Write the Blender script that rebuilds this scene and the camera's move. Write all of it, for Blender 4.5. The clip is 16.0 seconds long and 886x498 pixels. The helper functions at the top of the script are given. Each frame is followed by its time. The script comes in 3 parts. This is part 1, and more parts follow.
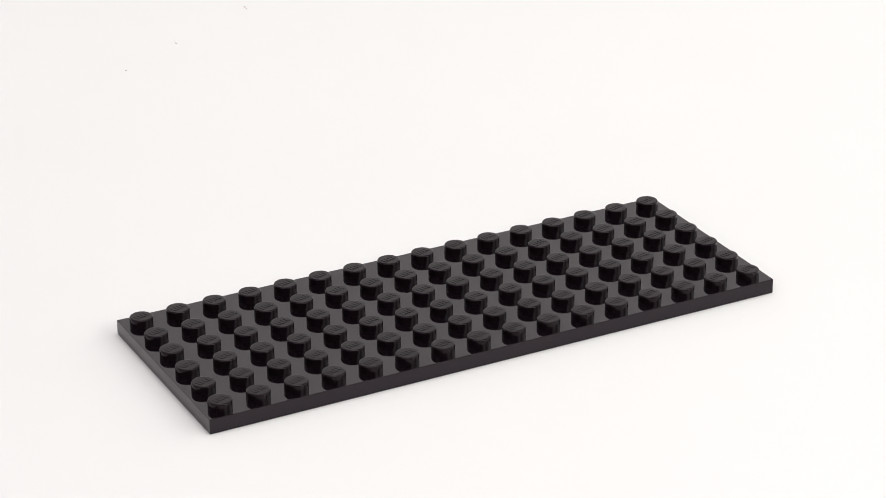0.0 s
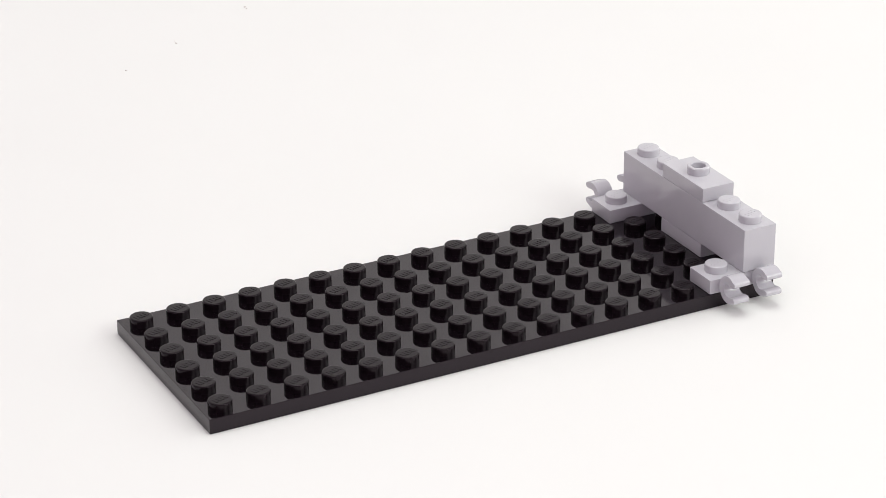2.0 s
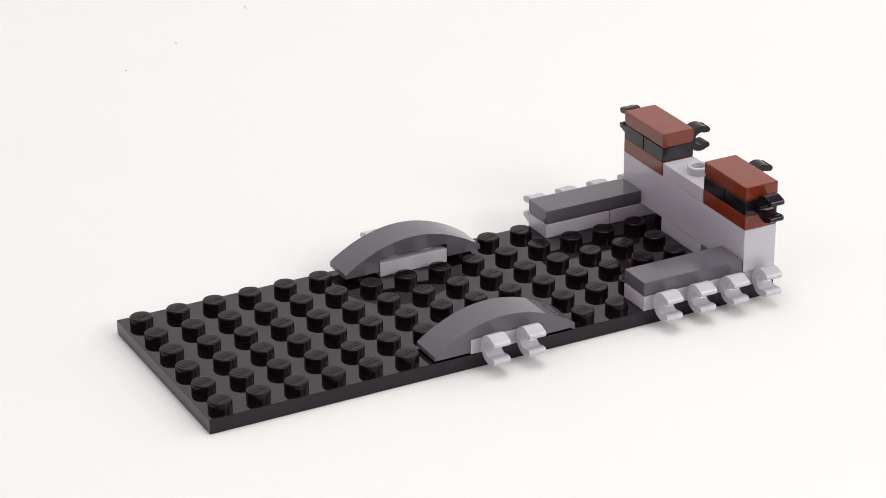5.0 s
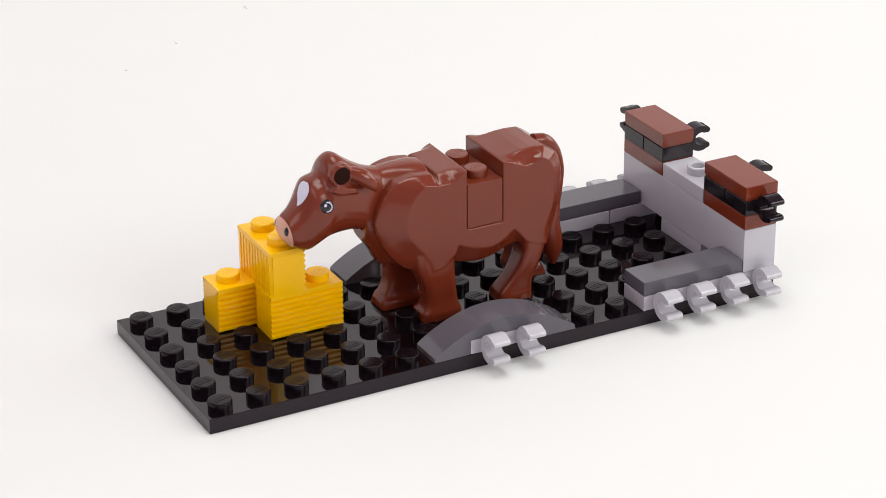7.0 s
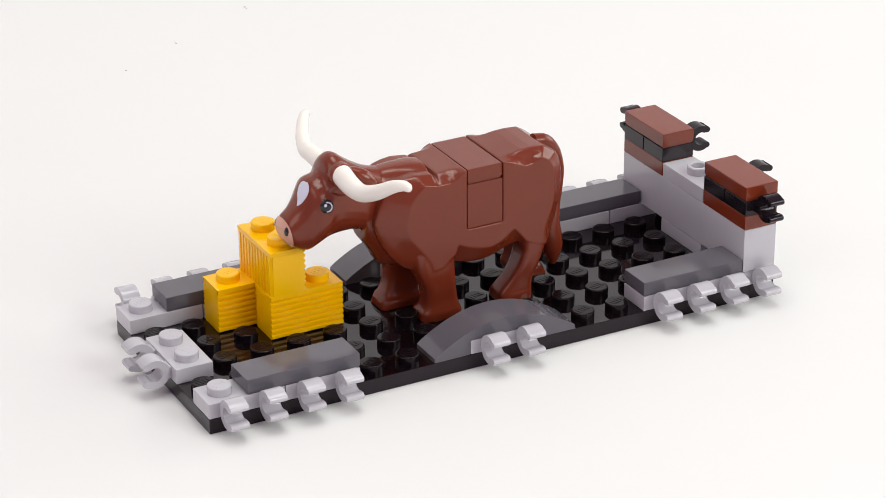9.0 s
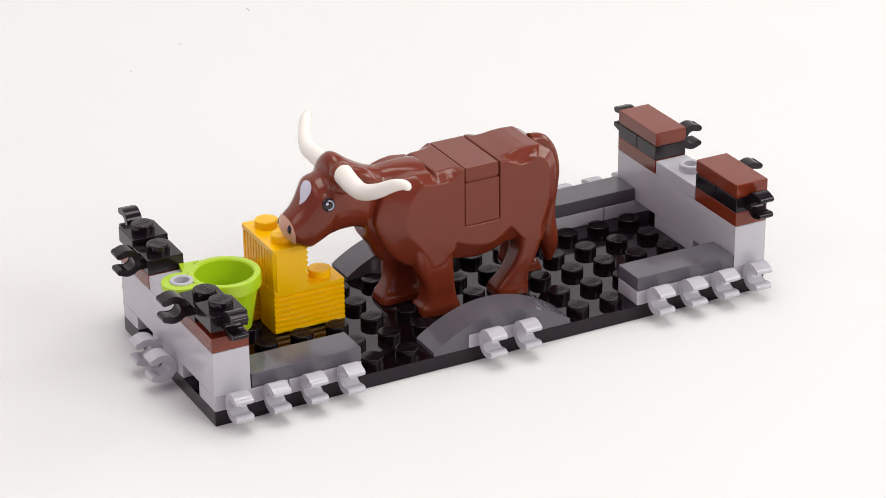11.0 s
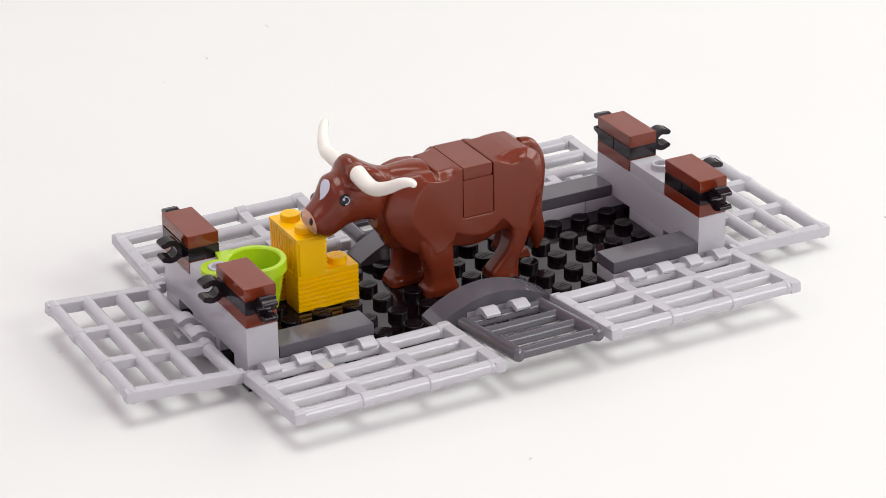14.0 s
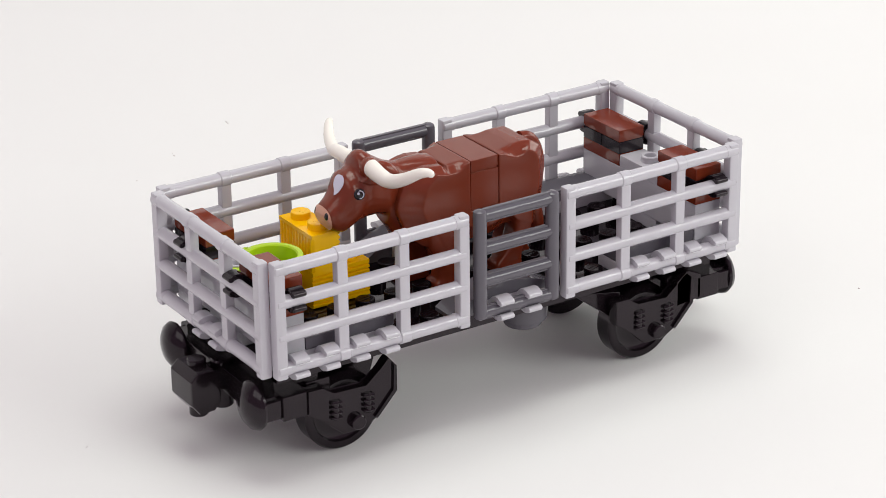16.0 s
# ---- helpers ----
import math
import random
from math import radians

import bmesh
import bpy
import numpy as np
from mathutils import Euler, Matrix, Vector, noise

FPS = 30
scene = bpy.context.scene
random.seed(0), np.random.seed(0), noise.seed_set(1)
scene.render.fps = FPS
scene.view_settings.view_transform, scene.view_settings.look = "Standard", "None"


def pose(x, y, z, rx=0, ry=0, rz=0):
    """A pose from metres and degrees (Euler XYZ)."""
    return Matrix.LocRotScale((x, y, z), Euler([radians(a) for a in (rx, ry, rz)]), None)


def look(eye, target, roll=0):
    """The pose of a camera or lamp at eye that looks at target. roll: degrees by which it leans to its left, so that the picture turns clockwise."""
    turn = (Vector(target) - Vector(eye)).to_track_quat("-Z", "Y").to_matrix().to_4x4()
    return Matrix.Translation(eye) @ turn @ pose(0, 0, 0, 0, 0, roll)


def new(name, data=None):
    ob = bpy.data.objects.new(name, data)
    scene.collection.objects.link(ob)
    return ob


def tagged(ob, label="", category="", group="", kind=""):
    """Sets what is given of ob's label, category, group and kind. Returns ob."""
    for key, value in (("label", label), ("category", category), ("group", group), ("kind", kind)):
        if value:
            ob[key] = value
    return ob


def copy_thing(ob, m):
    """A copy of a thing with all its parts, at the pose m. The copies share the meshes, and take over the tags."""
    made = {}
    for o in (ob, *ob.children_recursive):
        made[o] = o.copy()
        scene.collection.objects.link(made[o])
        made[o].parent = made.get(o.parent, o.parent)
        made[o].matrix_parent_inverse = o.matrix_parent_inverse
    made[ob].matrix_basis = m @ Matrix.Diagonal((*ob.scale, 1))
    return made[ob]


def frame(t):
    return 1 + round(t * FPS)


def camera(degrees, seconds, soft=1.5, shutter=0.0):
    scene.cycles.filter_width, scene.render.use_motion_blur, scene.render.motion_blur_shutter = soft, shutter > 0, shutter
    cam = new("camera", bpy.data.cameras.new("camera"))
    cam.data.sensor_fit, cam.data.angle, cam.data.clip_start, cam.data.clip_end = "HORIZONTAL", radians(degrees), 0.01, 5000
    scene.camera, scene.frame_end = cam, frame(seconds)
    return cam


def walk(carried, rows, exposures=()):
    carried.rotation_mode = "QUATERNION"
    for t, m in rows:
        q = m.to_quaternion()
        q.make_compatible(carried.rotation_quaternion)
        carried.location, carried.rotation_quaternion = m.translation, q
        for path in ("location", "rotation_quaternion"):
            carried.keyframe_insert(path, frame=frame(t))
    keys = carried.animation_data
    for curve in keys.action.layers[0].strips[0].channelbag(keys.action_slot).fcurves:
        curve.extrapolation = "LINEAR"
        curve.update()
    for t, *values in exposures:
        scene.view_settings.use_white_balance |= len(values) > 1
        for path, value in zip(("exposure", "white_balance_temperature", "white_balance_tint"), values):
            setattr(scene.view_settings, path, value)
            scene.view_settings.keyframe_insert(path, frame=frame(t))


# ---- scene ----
# ---- camera ----
LIFT = 0.0245                       # height by which the wheel sets raise the wagon


def eye(x, y, z, fx, fy, fz, roll, up=0.0):
    e = Vector((x / 1000, y / 1000, z / 1000 + up))
    return look(e, e + 0.5 * Vector((fx, fy, fz)), roll)


cam = camera(18.994, 16.0, soft=0.6)
EYE_BUILD = eye(-163.4, -409.3, 244.6, 0.4185, 0.8025, -0.4253, -0.44)
EYE_SIDES = eye(-204.8, -487.4, 284.2, 0.4188, 0.8012, -0.4274, -0.87)
EYE_CLOSED = eye(-198.4, -461.0, 278.2, 0.4278, 0.7991, -0.4224, -0.49)
walk(cam, [
    (0.0, EYE_BUILD), (9.0, EYE_BUILD), (9.1, EYE_BUILD), (9.2, EYE_BUILD),
    (11.3, eye(-172.6, -428.1, 255.4, 0.4170, 0.8020, -0.4278, -0.68)),
    (11.5, eye(-179.2, -444.1, 263.3, 0.4149, 0.8027, -0.4283, -0.81)),
    (12.0, eye(-201.7, -484.3, 282.9, 0.4172, 0.8017, -0.4280, -0.85)),
    (12.5, eye(-205.0, -487.1, 284.0, 0.4197, 0.8008, -0.4272, -0.85)),
    (13.0, EYE_SIDES), (13.1, EYE_SIDES), (13.9, EYE_SIDES), (14.0, EYE_SIDES),
    (14.5, eye(-192.1, -464.3, 272.1, 0.4195, 0.8040, -0.4215, -0.90)),
    (14.9, EYE_CLOSED), (15.0, EYE_CLOSED), (15.1, EYE_CLOSED),
    (15.5, eye(-248.2, -458.8, 259.4, 0.4950, 0.7719, -0.3990, -0.53, LIFT)),
    (15.6, eye(-250.4, -466.3, 264.0, 0.4917, 0.7717, -0.4034, -0.69, LIFT)),
    (16.0, eye(-258.9, -478.2, 269.2, 0.4925, 0.7735, -0.3989, -0.78, LIFT)),
], exposures=[(0.0, -0.26), (9.2, -0.27), (12.0, -0.28), (15.1, -0.29), (15.6, -0.29), (16.0, -0.33)])

# ---- studio light ----
world = bpy.data.worlds.new("studio")
scene.world = world
world.use_nodes = True
world.node_tree.nodes["Background"].inputs[0].default_value = (1.0, 0.70, 0.92, 1)
world.node_tree.nodes["Background"].inputs[1].default_value = 0.46


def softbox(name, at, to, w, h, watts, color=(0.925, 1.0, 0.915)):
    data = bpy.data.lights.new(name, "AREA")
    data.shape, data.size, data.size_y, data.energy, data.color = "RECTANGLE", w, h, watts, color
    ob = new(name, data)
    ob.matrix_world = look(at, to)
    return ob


softbox("softbox_top", (0.14, 0.05, 1.1), (0.10, 0.03, 0), 0.68, 0.5, 6.8)
softbox("softbox_right", (0.85, -0.05, 0.36), (0.06, 0.02, 0.12), 0.7, 0.4, 3.6)
softbox("softbox_left", (-0.72, -0.20, 0.74), (0.05, 0.02, 0.03), 0.8, 0.5, 2.4)
# Added fill from the front right; lifts front faces and the shade under the wagon.
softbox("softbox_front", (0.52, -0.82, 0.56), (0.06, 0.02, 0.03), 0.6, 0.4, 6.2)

# ---- materials ----
MM = 0.001


def plastic(name, rgb, rough=0.16, mottle=0.05, bump=0.012, gloss=0.5, tint=(1, 1, 1, 1)):
    """Moulded ABS: slight colour drift, faint handling wear in the gloss, very fine relief."""
    m = bpy.data.materials.new(name)
    m.use_nodes = True
    t = m.node_tree
    b = t.nodes["Principled BSDF"]
    n = t.nodes.new
    co = n("ShaderNodeTexCoord")
    big, fine = n("ShaderNodeTexNoise"), n("ShaderNodeTexNoise")
    big.inputs["Scale"].default_value, big.inputs["Detail"].default_value = 130, 3
    fine.inputs["Scale"].default_value, fine.inputs["Detail"].default_value = 1500, 2
    rnd = n("ShaderNodeObjectInfo")
    add = n("ShaderNodeMath")
    add.operation = "ADD"
    mul = n("ShaderNodeMath")
    mul.operation = "MULTIPLY"
    mul.inputs[1].default_value = 0.345
    ramp = n("ShaderNodeMapRange")
    ramp.inputs["From Min"].default_value, ramp.inputs["From Max"].default_value = 0.2, 1.1
    ramp.inputs["To Min"].default_value, ramp.inputs["To Max"].default_value = 1 - mottle, 1 + mottle
    hsv = n("ShaderNodeHueSaturation")
    hsv.inputs["Color"].default_value = (*rgb, 1)
    gl = n("ShaderNodeMapRange")
    gl.inputs["To Min"].default_value, gl.inputs["To Max"].default_value = rough * 0.75, rough * 1.4
    bp = n("ShaderNodeBump")
    bp.inputs["Strength"].default_value, bp.inputs["Distance"].default_value = bump, 0.0004
    for a, c in ((co.outputs["Object"], big.inputs["Vector"]), (co.outputs["Object"], fine.inputs["Vector"]),
                 (rnd.outputs["Random"], mul.inputs[0]), (mul.outputs[0], add.inputs[0]), (big.outputs["Fac"], add.inputs[1]),
                 (add.outputs[0], ramp.inputs["Value"]), (ramp.outputs[0], hsv.inputs["Value"]), (hsv.outputs[0], b.inputs["Base Color"]),
                 (big.outputs["Fac"], gl.inputs["Value"]), (gl.outputs[0], b.inputs["Roughness"]),
                 (fine.outputs["Fac"], bp.inputs["Height"]), (bp.outputs[0], b.inputs["Normal"])):
        t.links.new(a, c)
    b.inputs["IOR"].default_value = 1.53
    b.inputs["Specular IOR Level"].default_value = gloss
    b.inputs["Specular Tint"].default_value = tint
    return m


# Blacks: mauve specular tint puts the light's colour cast into their reflections.
BLACK = plastic("black_abs", (0.0085, 0.0058, 0.0075), 0.13, 0.2, 0.004, gloss=0.32, tint=(1.0, 0.88, 0.96, 1))
STUDBLACK = plastic("black_abs_studs", (0.0062, 0.0040, 0.0052), 0.11, 0.2, 0.004, gloss=0.17, tint=(1.0, 0.86, 0.95, 1))
SLAB = plastic("black_abs_worn", (0.0036, 0.0022, 0.0032), 0.06, 0.2, 0.002, gloss=0.41, tint=(0.98, 0.84, 0.95, 1))
GREY = plastic("light_grey_abs", (0.50, 0.487, 0.525), 0.10, bump=0.004)
DARK = plastic("dark_grey_abs", (0.108, 0.100, 0.118), 0.10, bump=0.004, gloss=0.38)
BROWN = plastic("reddish_brown_abs", (0.176, 0.0275, 0.0105), 0.08, bump=0.005, gloss=0.45)
COWBROWN = plastic("cow_brown_abs", (0.166, 0.0268, 0.0102), 0.20, 0.06, gloss=0.4)
YELLOW = plastic("yellow_abs", (1.0, 0.56, 0.001), 0.15, 0.03, 0.008, gloss=0.3)
LIME = plastic("lime_abs", (0.42, 0.62, 0.012), 0.2, 0.03)
IVORY = plastic("ivory_abs", (0.87, 0.83, 0.76), 0.22, 0.02)
PINK = plastic("muzzle_print", (0.62, 0.33, 0.24), 0.3)
PRINTWHITE = plastic("white_print", (0.62, 0.62, 0.74), 0.3)
PRINTDARK = plastic("dark_print", (0.012, 0.010, 0.012), 0.2, 0.1)
# matt dark brown that paints in the shade of the horn's recess
SOCKET_SHADE = plastic("socket_dark", (0.02, 0.006, 0.004), 0.6, 0.1, gloss=0.05)


def paper():
    m = bpy.data.materials.new("white_paper")
    m.use_nodes = True
    t = m.node_tree
    b = t.nodes["Principled BSDF"]
    n = t.nodes.new
    co, big, fine = n("ShaderNodeTexCoord"), n("ShaderNodeTexNoise"), n("ShaderNodeTexNoise")
    big.inputs["Scale"].default_value, big.inputs["Detail"].default_value = 3.5, 3
    fine.inputs["Scale"].default_value, fine.inputs["Detail"].default_value = 900, 4
    ramp = n("ShaderNodeValToRGB")
    ramp.color_ramp.elements[0].position, ramp.color_ramp.elements[0].color = 0.3, (0.755, 0.75, 0.742, 1)
    ramp.color_ramp.elements[1].position, ramp.color_ramp.elements[1].color = 0.7, (0.785, 0.782, 0.774, 1)
    bp = n("ShaderNodeBump")
    bp.inputs["Strength"].default_value, bp.inputs["Distance"].default_value = 0.05, 0.0002
    for a, c in ((co.outputs["Object"], big.inputs["Vector"]), (co.outputs["Object"], fine.inputs["Vector"]), (big.outputs["Fac"], ramp.inputs["Fac"]),
                 (ramp.outputs[0], b.inputs["Base Color"]), (fine.outputs["Fac"], bp.inputs["Height"]), (bp.outputs[0], b.inputs["Normal"])):
        t.links.new(a, c)
    b.inputs["Roughness"].default_value = 0.75
    b.inputs["Specular IOR Level"].default_value = 0.2
    return m


PAPER = paper()

# ---- mesh helpers, in millimetres ----


def mesh_of(bm, name, material, smooth=35):
    bmesh.ops.recalc_face_normals(bm, faces=bm.faces)
    bm.normal_update()
    normals = []
    if 0 < smooth < 180:                              # large faces keep their own normal, rounded edges blend
        bend = math.cos(radians(smooth))
        size = {f: f.calc_area() for f in bm.faces}
        for f in bm.faces:
            for lp in f.loops:
                n = Vector()
                for g in lp.vert.link_faces:
                    if g.normal.dot(f.normal) > bend:
                        n += g.normal * size[g]
                normals.append(n.normalized() if n.length > 1e-9 else f.normal.copy())
    me = bpy.data.meshes.new(name)
    for v in bm.verts:
        v.co *= MM
    bm.to_mesh(me)
    bm.free()
    me.materials.append(material)
    if smooth:
        me.polygons.foreach_set("use_smooth", [True] * len(me.polygons))
    if normals:
        me.normals_split_custom_set(normals)
    return me


def part(name, bm, material, parent, label="", smooth=35):
    ob = new(name, mesh_of(bm, name, material, smooth))
    ob.parent = parent
    return tagged(ob, label)


def again(ob, m):
    """The same part once more under the same thing, on the same mesh."""
    twin = new(ob.name.split(".")[0], ob.data)
    twin.parent = ob.parent
    twin.matrix_basis = m
    if "label" in ob:
        twin["label"] = ob["label"]
    return twin


def mm(x, y, z, rx=0, ry=0, rz=0):
    return pose(x * MM, y * MM, z * MM, rx, ry, rz)


def box(bm, x0, y0, z0, x1, y1, z1, bevel=0.18, seg=2):
    vs = bmesh.ops.create_cube(bm, size=1)["verts"]
    for v in vs:
        v.co = Vector((x0 + (v.co.x + .5) * (x1 - x0), y0 + (v.co.y + .5) * (y1 - y0), z0 + (v.co.z + .5) * (z1 - z0)))
    if bevel:
        es = list({e for v in vs for e in v.link_edges})
        bmesh.ops.bevel(bm, geom=es, offset=bevel, segments=seg, affect="EDGES", profile=0.5)
    return bm


def lathe(bm, profile, m=None, seg=32):
    """profile: (radius, height) from the bottom axis point to the top one."""
    m = m or Matrix()
    rings = []
    for r, z in profile:
        if r < 1e-6:
            rings.append([bm.verts.new(m @ Vector((0, 0, z)))])
        else:
            rings.append([bm.verts.new(m @ Vector((r * math.cos(2 * math.pi * i / seg), r * math.sin(2 * math.pi * i / seg), z))) for i in range(seg)])
    for a, b in zip(rings, rings[1:]):
        for i in range(seg):
            j = (i + 1) % seg
            if len(a) == 1 and len(b) > 1:
                bm.faces.new((a[0], b[i], b[j]))
            elif len(b) == 1 and len(a) > 1:
                bm.faces.new((a[i], a[j], b[0]))
            elif len(a) > 1:
                bm.faces.new((a[i], a[j], b[j], b[i]))
    return bm


def prism(bm, outline, m, depth, bevel=0.15):
    """outline: (u, v) points; extruded along w by depth; m carries (u, v, w) to place."""
    lo = [bm.verts.new(m @ Vector((u, v, 0))) for u, v in outline]
    hi = [bm.verts.new(m @ Vector((u, v, depth))) for u, v in outline]
    k = len(outline)
    fs = [bm.faces.new(lo[::-1]), bm.faces.new(hi)]
    for i in range(k):
        fs.append(bm.faces.new((lo[i], lo[(i + 1) % k], hi[(i + 1) % k], hi[i])))
    if bevel:
        es = [e for f in fs[:2] for e in f.edges]
        bmesh.ops.bevel(bm, geom=es, offset=bevel, segments=2, affect="EDGES", profile=0.5)
    return bm


def along(p, q):
    """A frame at p whose z axis points to q."""
    p, q = Vector(p), Vector(q)
    return Matrix.Translation(p) @ (q - p).to_track_quat("Z", "Y").to_matrix().to_4x4(), (q - p).length


def rod(bm, p, q, r, seg=14, cap=0.35):
    m, d = along(p, q)
    return lathe(bm, [(0, 0), (r - cap, 0), (r, cap), (r, d - cap), (r - cap, d), (0, d)], m, seg)


def tube(bm, pts, radii, seg=18):
    """A tapering tube along a smooth run of points."""
    pts = [Vector(p) for p in pts]
    rings = []
    for i, p in enumerate(pts):
        d = (pts[min(i + 1, len(pts) - 1)] - pts[max(i - 1, 0)]).normalized()
        a = d.cross(Vector((0.3, 0.2, 1))).normalized()
        b = d.cross(a)
        rings.append([bm.verts.new(p + radii[i] * (a * math.cos(2 * math.pi * k / seg) + b * math.sin(2 * math.pi * k / seg))) for k in range(seg)])
    for a, b in zip(rings, rings[1:]):
        for k in range(seg):
            bm.faces.new((a[k], a[(k + 1) % seg], b[(k + 1) % seg], b[k]))
    bm.faces.new(rings[0][::-1])
    bm.faces.new(rings[-1])
    return bm


def spline(pts, n):
    """n points on a Catmull-Rom run through pts (tuples of any length)."""
    P = [np.array(p, float) for p in pts]
    P = [2 * P[0] - P[1], *P, 2 * P[-1] - P[-2]]
    out = []
    for k in range(n):
        s = k / (n - 1) * (len(pts) - 1)
        i = min(int(s), len(pts) - 2)
        t = s - i
        a, b, c, d = P[i:i + 4]
        out.append(0.5 * (2 * b + (c - a) * t + (2 * a - 5 * b + 4 * c - d) * t * t + (3 * b - a - 3 * c + d) * t ** 3))
    return out


# ---- table ----
bm = bmesh.new()
prof = [(-1.3, 0.0), (0.42, 0.0)] + [(0.42 + 0.25 * math.sin(a), 0.25 - 0.25 * math.cos(a)) for a in [radians(9 * k) for k in range(1, 11)]] + [(0.67, 1.3)]
rows_ = [[bm.verts.new((x * 1000, y * 1000, z * 1000)) for y, z in prof] for x in (-1.3, 1.5)]
for i in range(len(prof) - 1):
    bm.faces.new((rows_[0][i], rows_[1][i], rows_[1][i + 1], rows_[0][i + 1]))
ground = new("ground", mesh_of(bm, "ground", PAPER, 60))
tagged(ground, "seamless white paper sweep on the studio table", "backdrop", kind="structure")


def thing(name, label, category, group=""):
    return tagged(new(name), label, category, group)


# ---- bricks, plates and tiles ----
P, U, BH, G = 3.2, 8.0, 9.6, 0.1
STUDS = {}


def stud_mesh(material):
    if material.name not in STUDS:
        bm = bmesh.new()
        lathe(bm, [(2.4, -0.1), (2.4, 1.40), (2.37, 1.53), (2.29, 1.63), (2.16, 1.69), (2.0, 1.7), (0, 1.7)], seg=32)
        for k in range(4):                      # worn raised mark on the stud
            u = -1.2 + 0.8 * k
            box(bm, u - 0.27, -0.75, 1.6, u + 0.27, 0.75, 1.78 if material in (BLACK, STUDBLACK) else 1.75, 0.06, 1)
        STUDS[material.name] = mesh_of(bm, "stud", material)
    return STUDS[material.name]


def studs(parent, material, xs, ys, z, turn=25):
    for x in xs:
        for y in ys:
            s = new("stud", stud_mesh(material))
            s.parent = parent
            s.matrix_basis = mm(x, y, z, 0, 0, turn)


def clip_bm(bm, m, w=3.8, r=1.65, th=1.4):
    """A C-shaped clip whose mouth looks along +u; bar axis along w."""
    n, lo, hi = 24, radians(48), radians(312)
    arc = [lo + (hi - lo) * k / n for k in range(n + 1)]
    out = [((r + th) * math.cos(a), (r + th) * math.sin(a)) for a in arc]
    inn = [(r * math.cos(a), r * math.sin(a)) for a in arc]

    def lip(sgn):
        """Rounded end of the claw, curling a little outwards."""
        c = ((r + th / 2) * math.cos(lo) + 0.25, sgn * ((r + th / 2) * math.sin(lo) + 0.1))
        return [(c[0] + th / 2 * math.cos(radians(a)), c[1] + sgn * th / 2 * math.sin(radians(a))) for a in (62, 30, 0, -30, -62, -95)]

    outline = inn[::-1] + lip(1)[::-1] + out + lip(-1)
    prism(bm, outline, m @ Matrix.Translation((0, 0, -w / 2)), w, 0.14)
    return bm


CLIP_OUT, CLIP_UP = 3.35, 2.05        # bar axis beyond the plate's edge and above its base


def facing_front(x, y, z):
    """Frame (u outwards to -y, v up, w along x)."""
    return Matrix(((0, 0, -1, x), (-1, 0, 0, y), (0, 1, 0, z), (0, 0, 0, 1)))


def clip_plate():
    t = thing("clip_plate", "light grey two-stud plate with two open clips along its edge", "toy plate", "light grey clip plates")
    part("plate", box(bmesh.new(), G, G, 0, 16 - G, 8 - G, P), GREY, t)
    studs(t, GREY, (4, 12), (4,), P)
    c = None
    for x in (4, 12):
        if c is None:
            bm = clip_bm(bmesh.new(), facing_front(0, -CLIP_OUT, CLIP_UP))
            box(bm, -1.6, -1.4, 0.4, 1.6, 0.4, 2.9, 0.15)
            c = part("clip", bm, GREY, t)
            c.matrix_basis = mm(x, 0, 0)
        else:
            again(c, mm(x, 0, 0))
    return t


def black_clip_plate():
    t = thing("clip_plate_small", "black one-stud plate with one open clip", "toy plate", "black clip plates")
    part("plate", box(bmesh.new(), G, G, 0, 8 - G, 8 - G, P), BLACK, t)
    studs(t, BLACK, (4,), (4,), P)
    bm = clip_bm(bmesh.new(), facing_front(4, -3.2, 2.5), 3.4, 1.6, 1.3)
    box(bm, 2.5, -1.2, 0.4, 5.5, 0.4, 2.9, 0.15)
    part("clip", bm, BLACK, t)
    return t


def long_brick():
    t = thing("brick", "light grey one-by-six brick standing across the plate's end", "toy brick", "grey end bricks")
    part("body", box(bmesh.new(), G, G, 0, 8 - G, 48 - G, BH), GREY, t)
    studs(t, GREY, (4,), [4 + 8 * k for k in range(6)], BH)
    return t


def jumper():
    t = thing("jumper_plate", "light grey two-stud plate with one hollow centre stud", "toy plate", "grey jumper plates")
    part("plate", box(bmesh.new(), G, G, 0, 8 - G, 16 - G, P), GREY, t)
    bm = lathe(bmesh.new(), [(2.4, 0), (2.4, 1.5), (2.25, 1.7), (1.7, 1.7), (1.55, 1.55), (1.55, 0.1), (0, 0.1)], seg=28)
    s = part("stud", bm, GREY, t, "hollow ring stud")
    s.matrix_basis = mm(4, 8, P)
    return t


def brown_plate():
    t = thing("plate", "reddish brown two-stud plate on the grey brick", "toy plate", "brown plates")
    part("plate", box(bmesh.new(), G, G, 0, 8 - G, 16 - G, P), BROWN, t)
    studs(t, BROWN, (4,), (4, 12), P)
    return t


def tile(lx, ly, material, label, group):
    bm = box(bmesh.new(), G, G, 0.35, lx - G, ly - G, P, 0.22)
    box(bm, 0.35, 0.35, 0, lx - 0.35, ly - 0.35, 0.5, 0)
    ob = new("tile", mesh_of(bm, "tile", material))
    return tagged(ob, label, "toy tile", group)


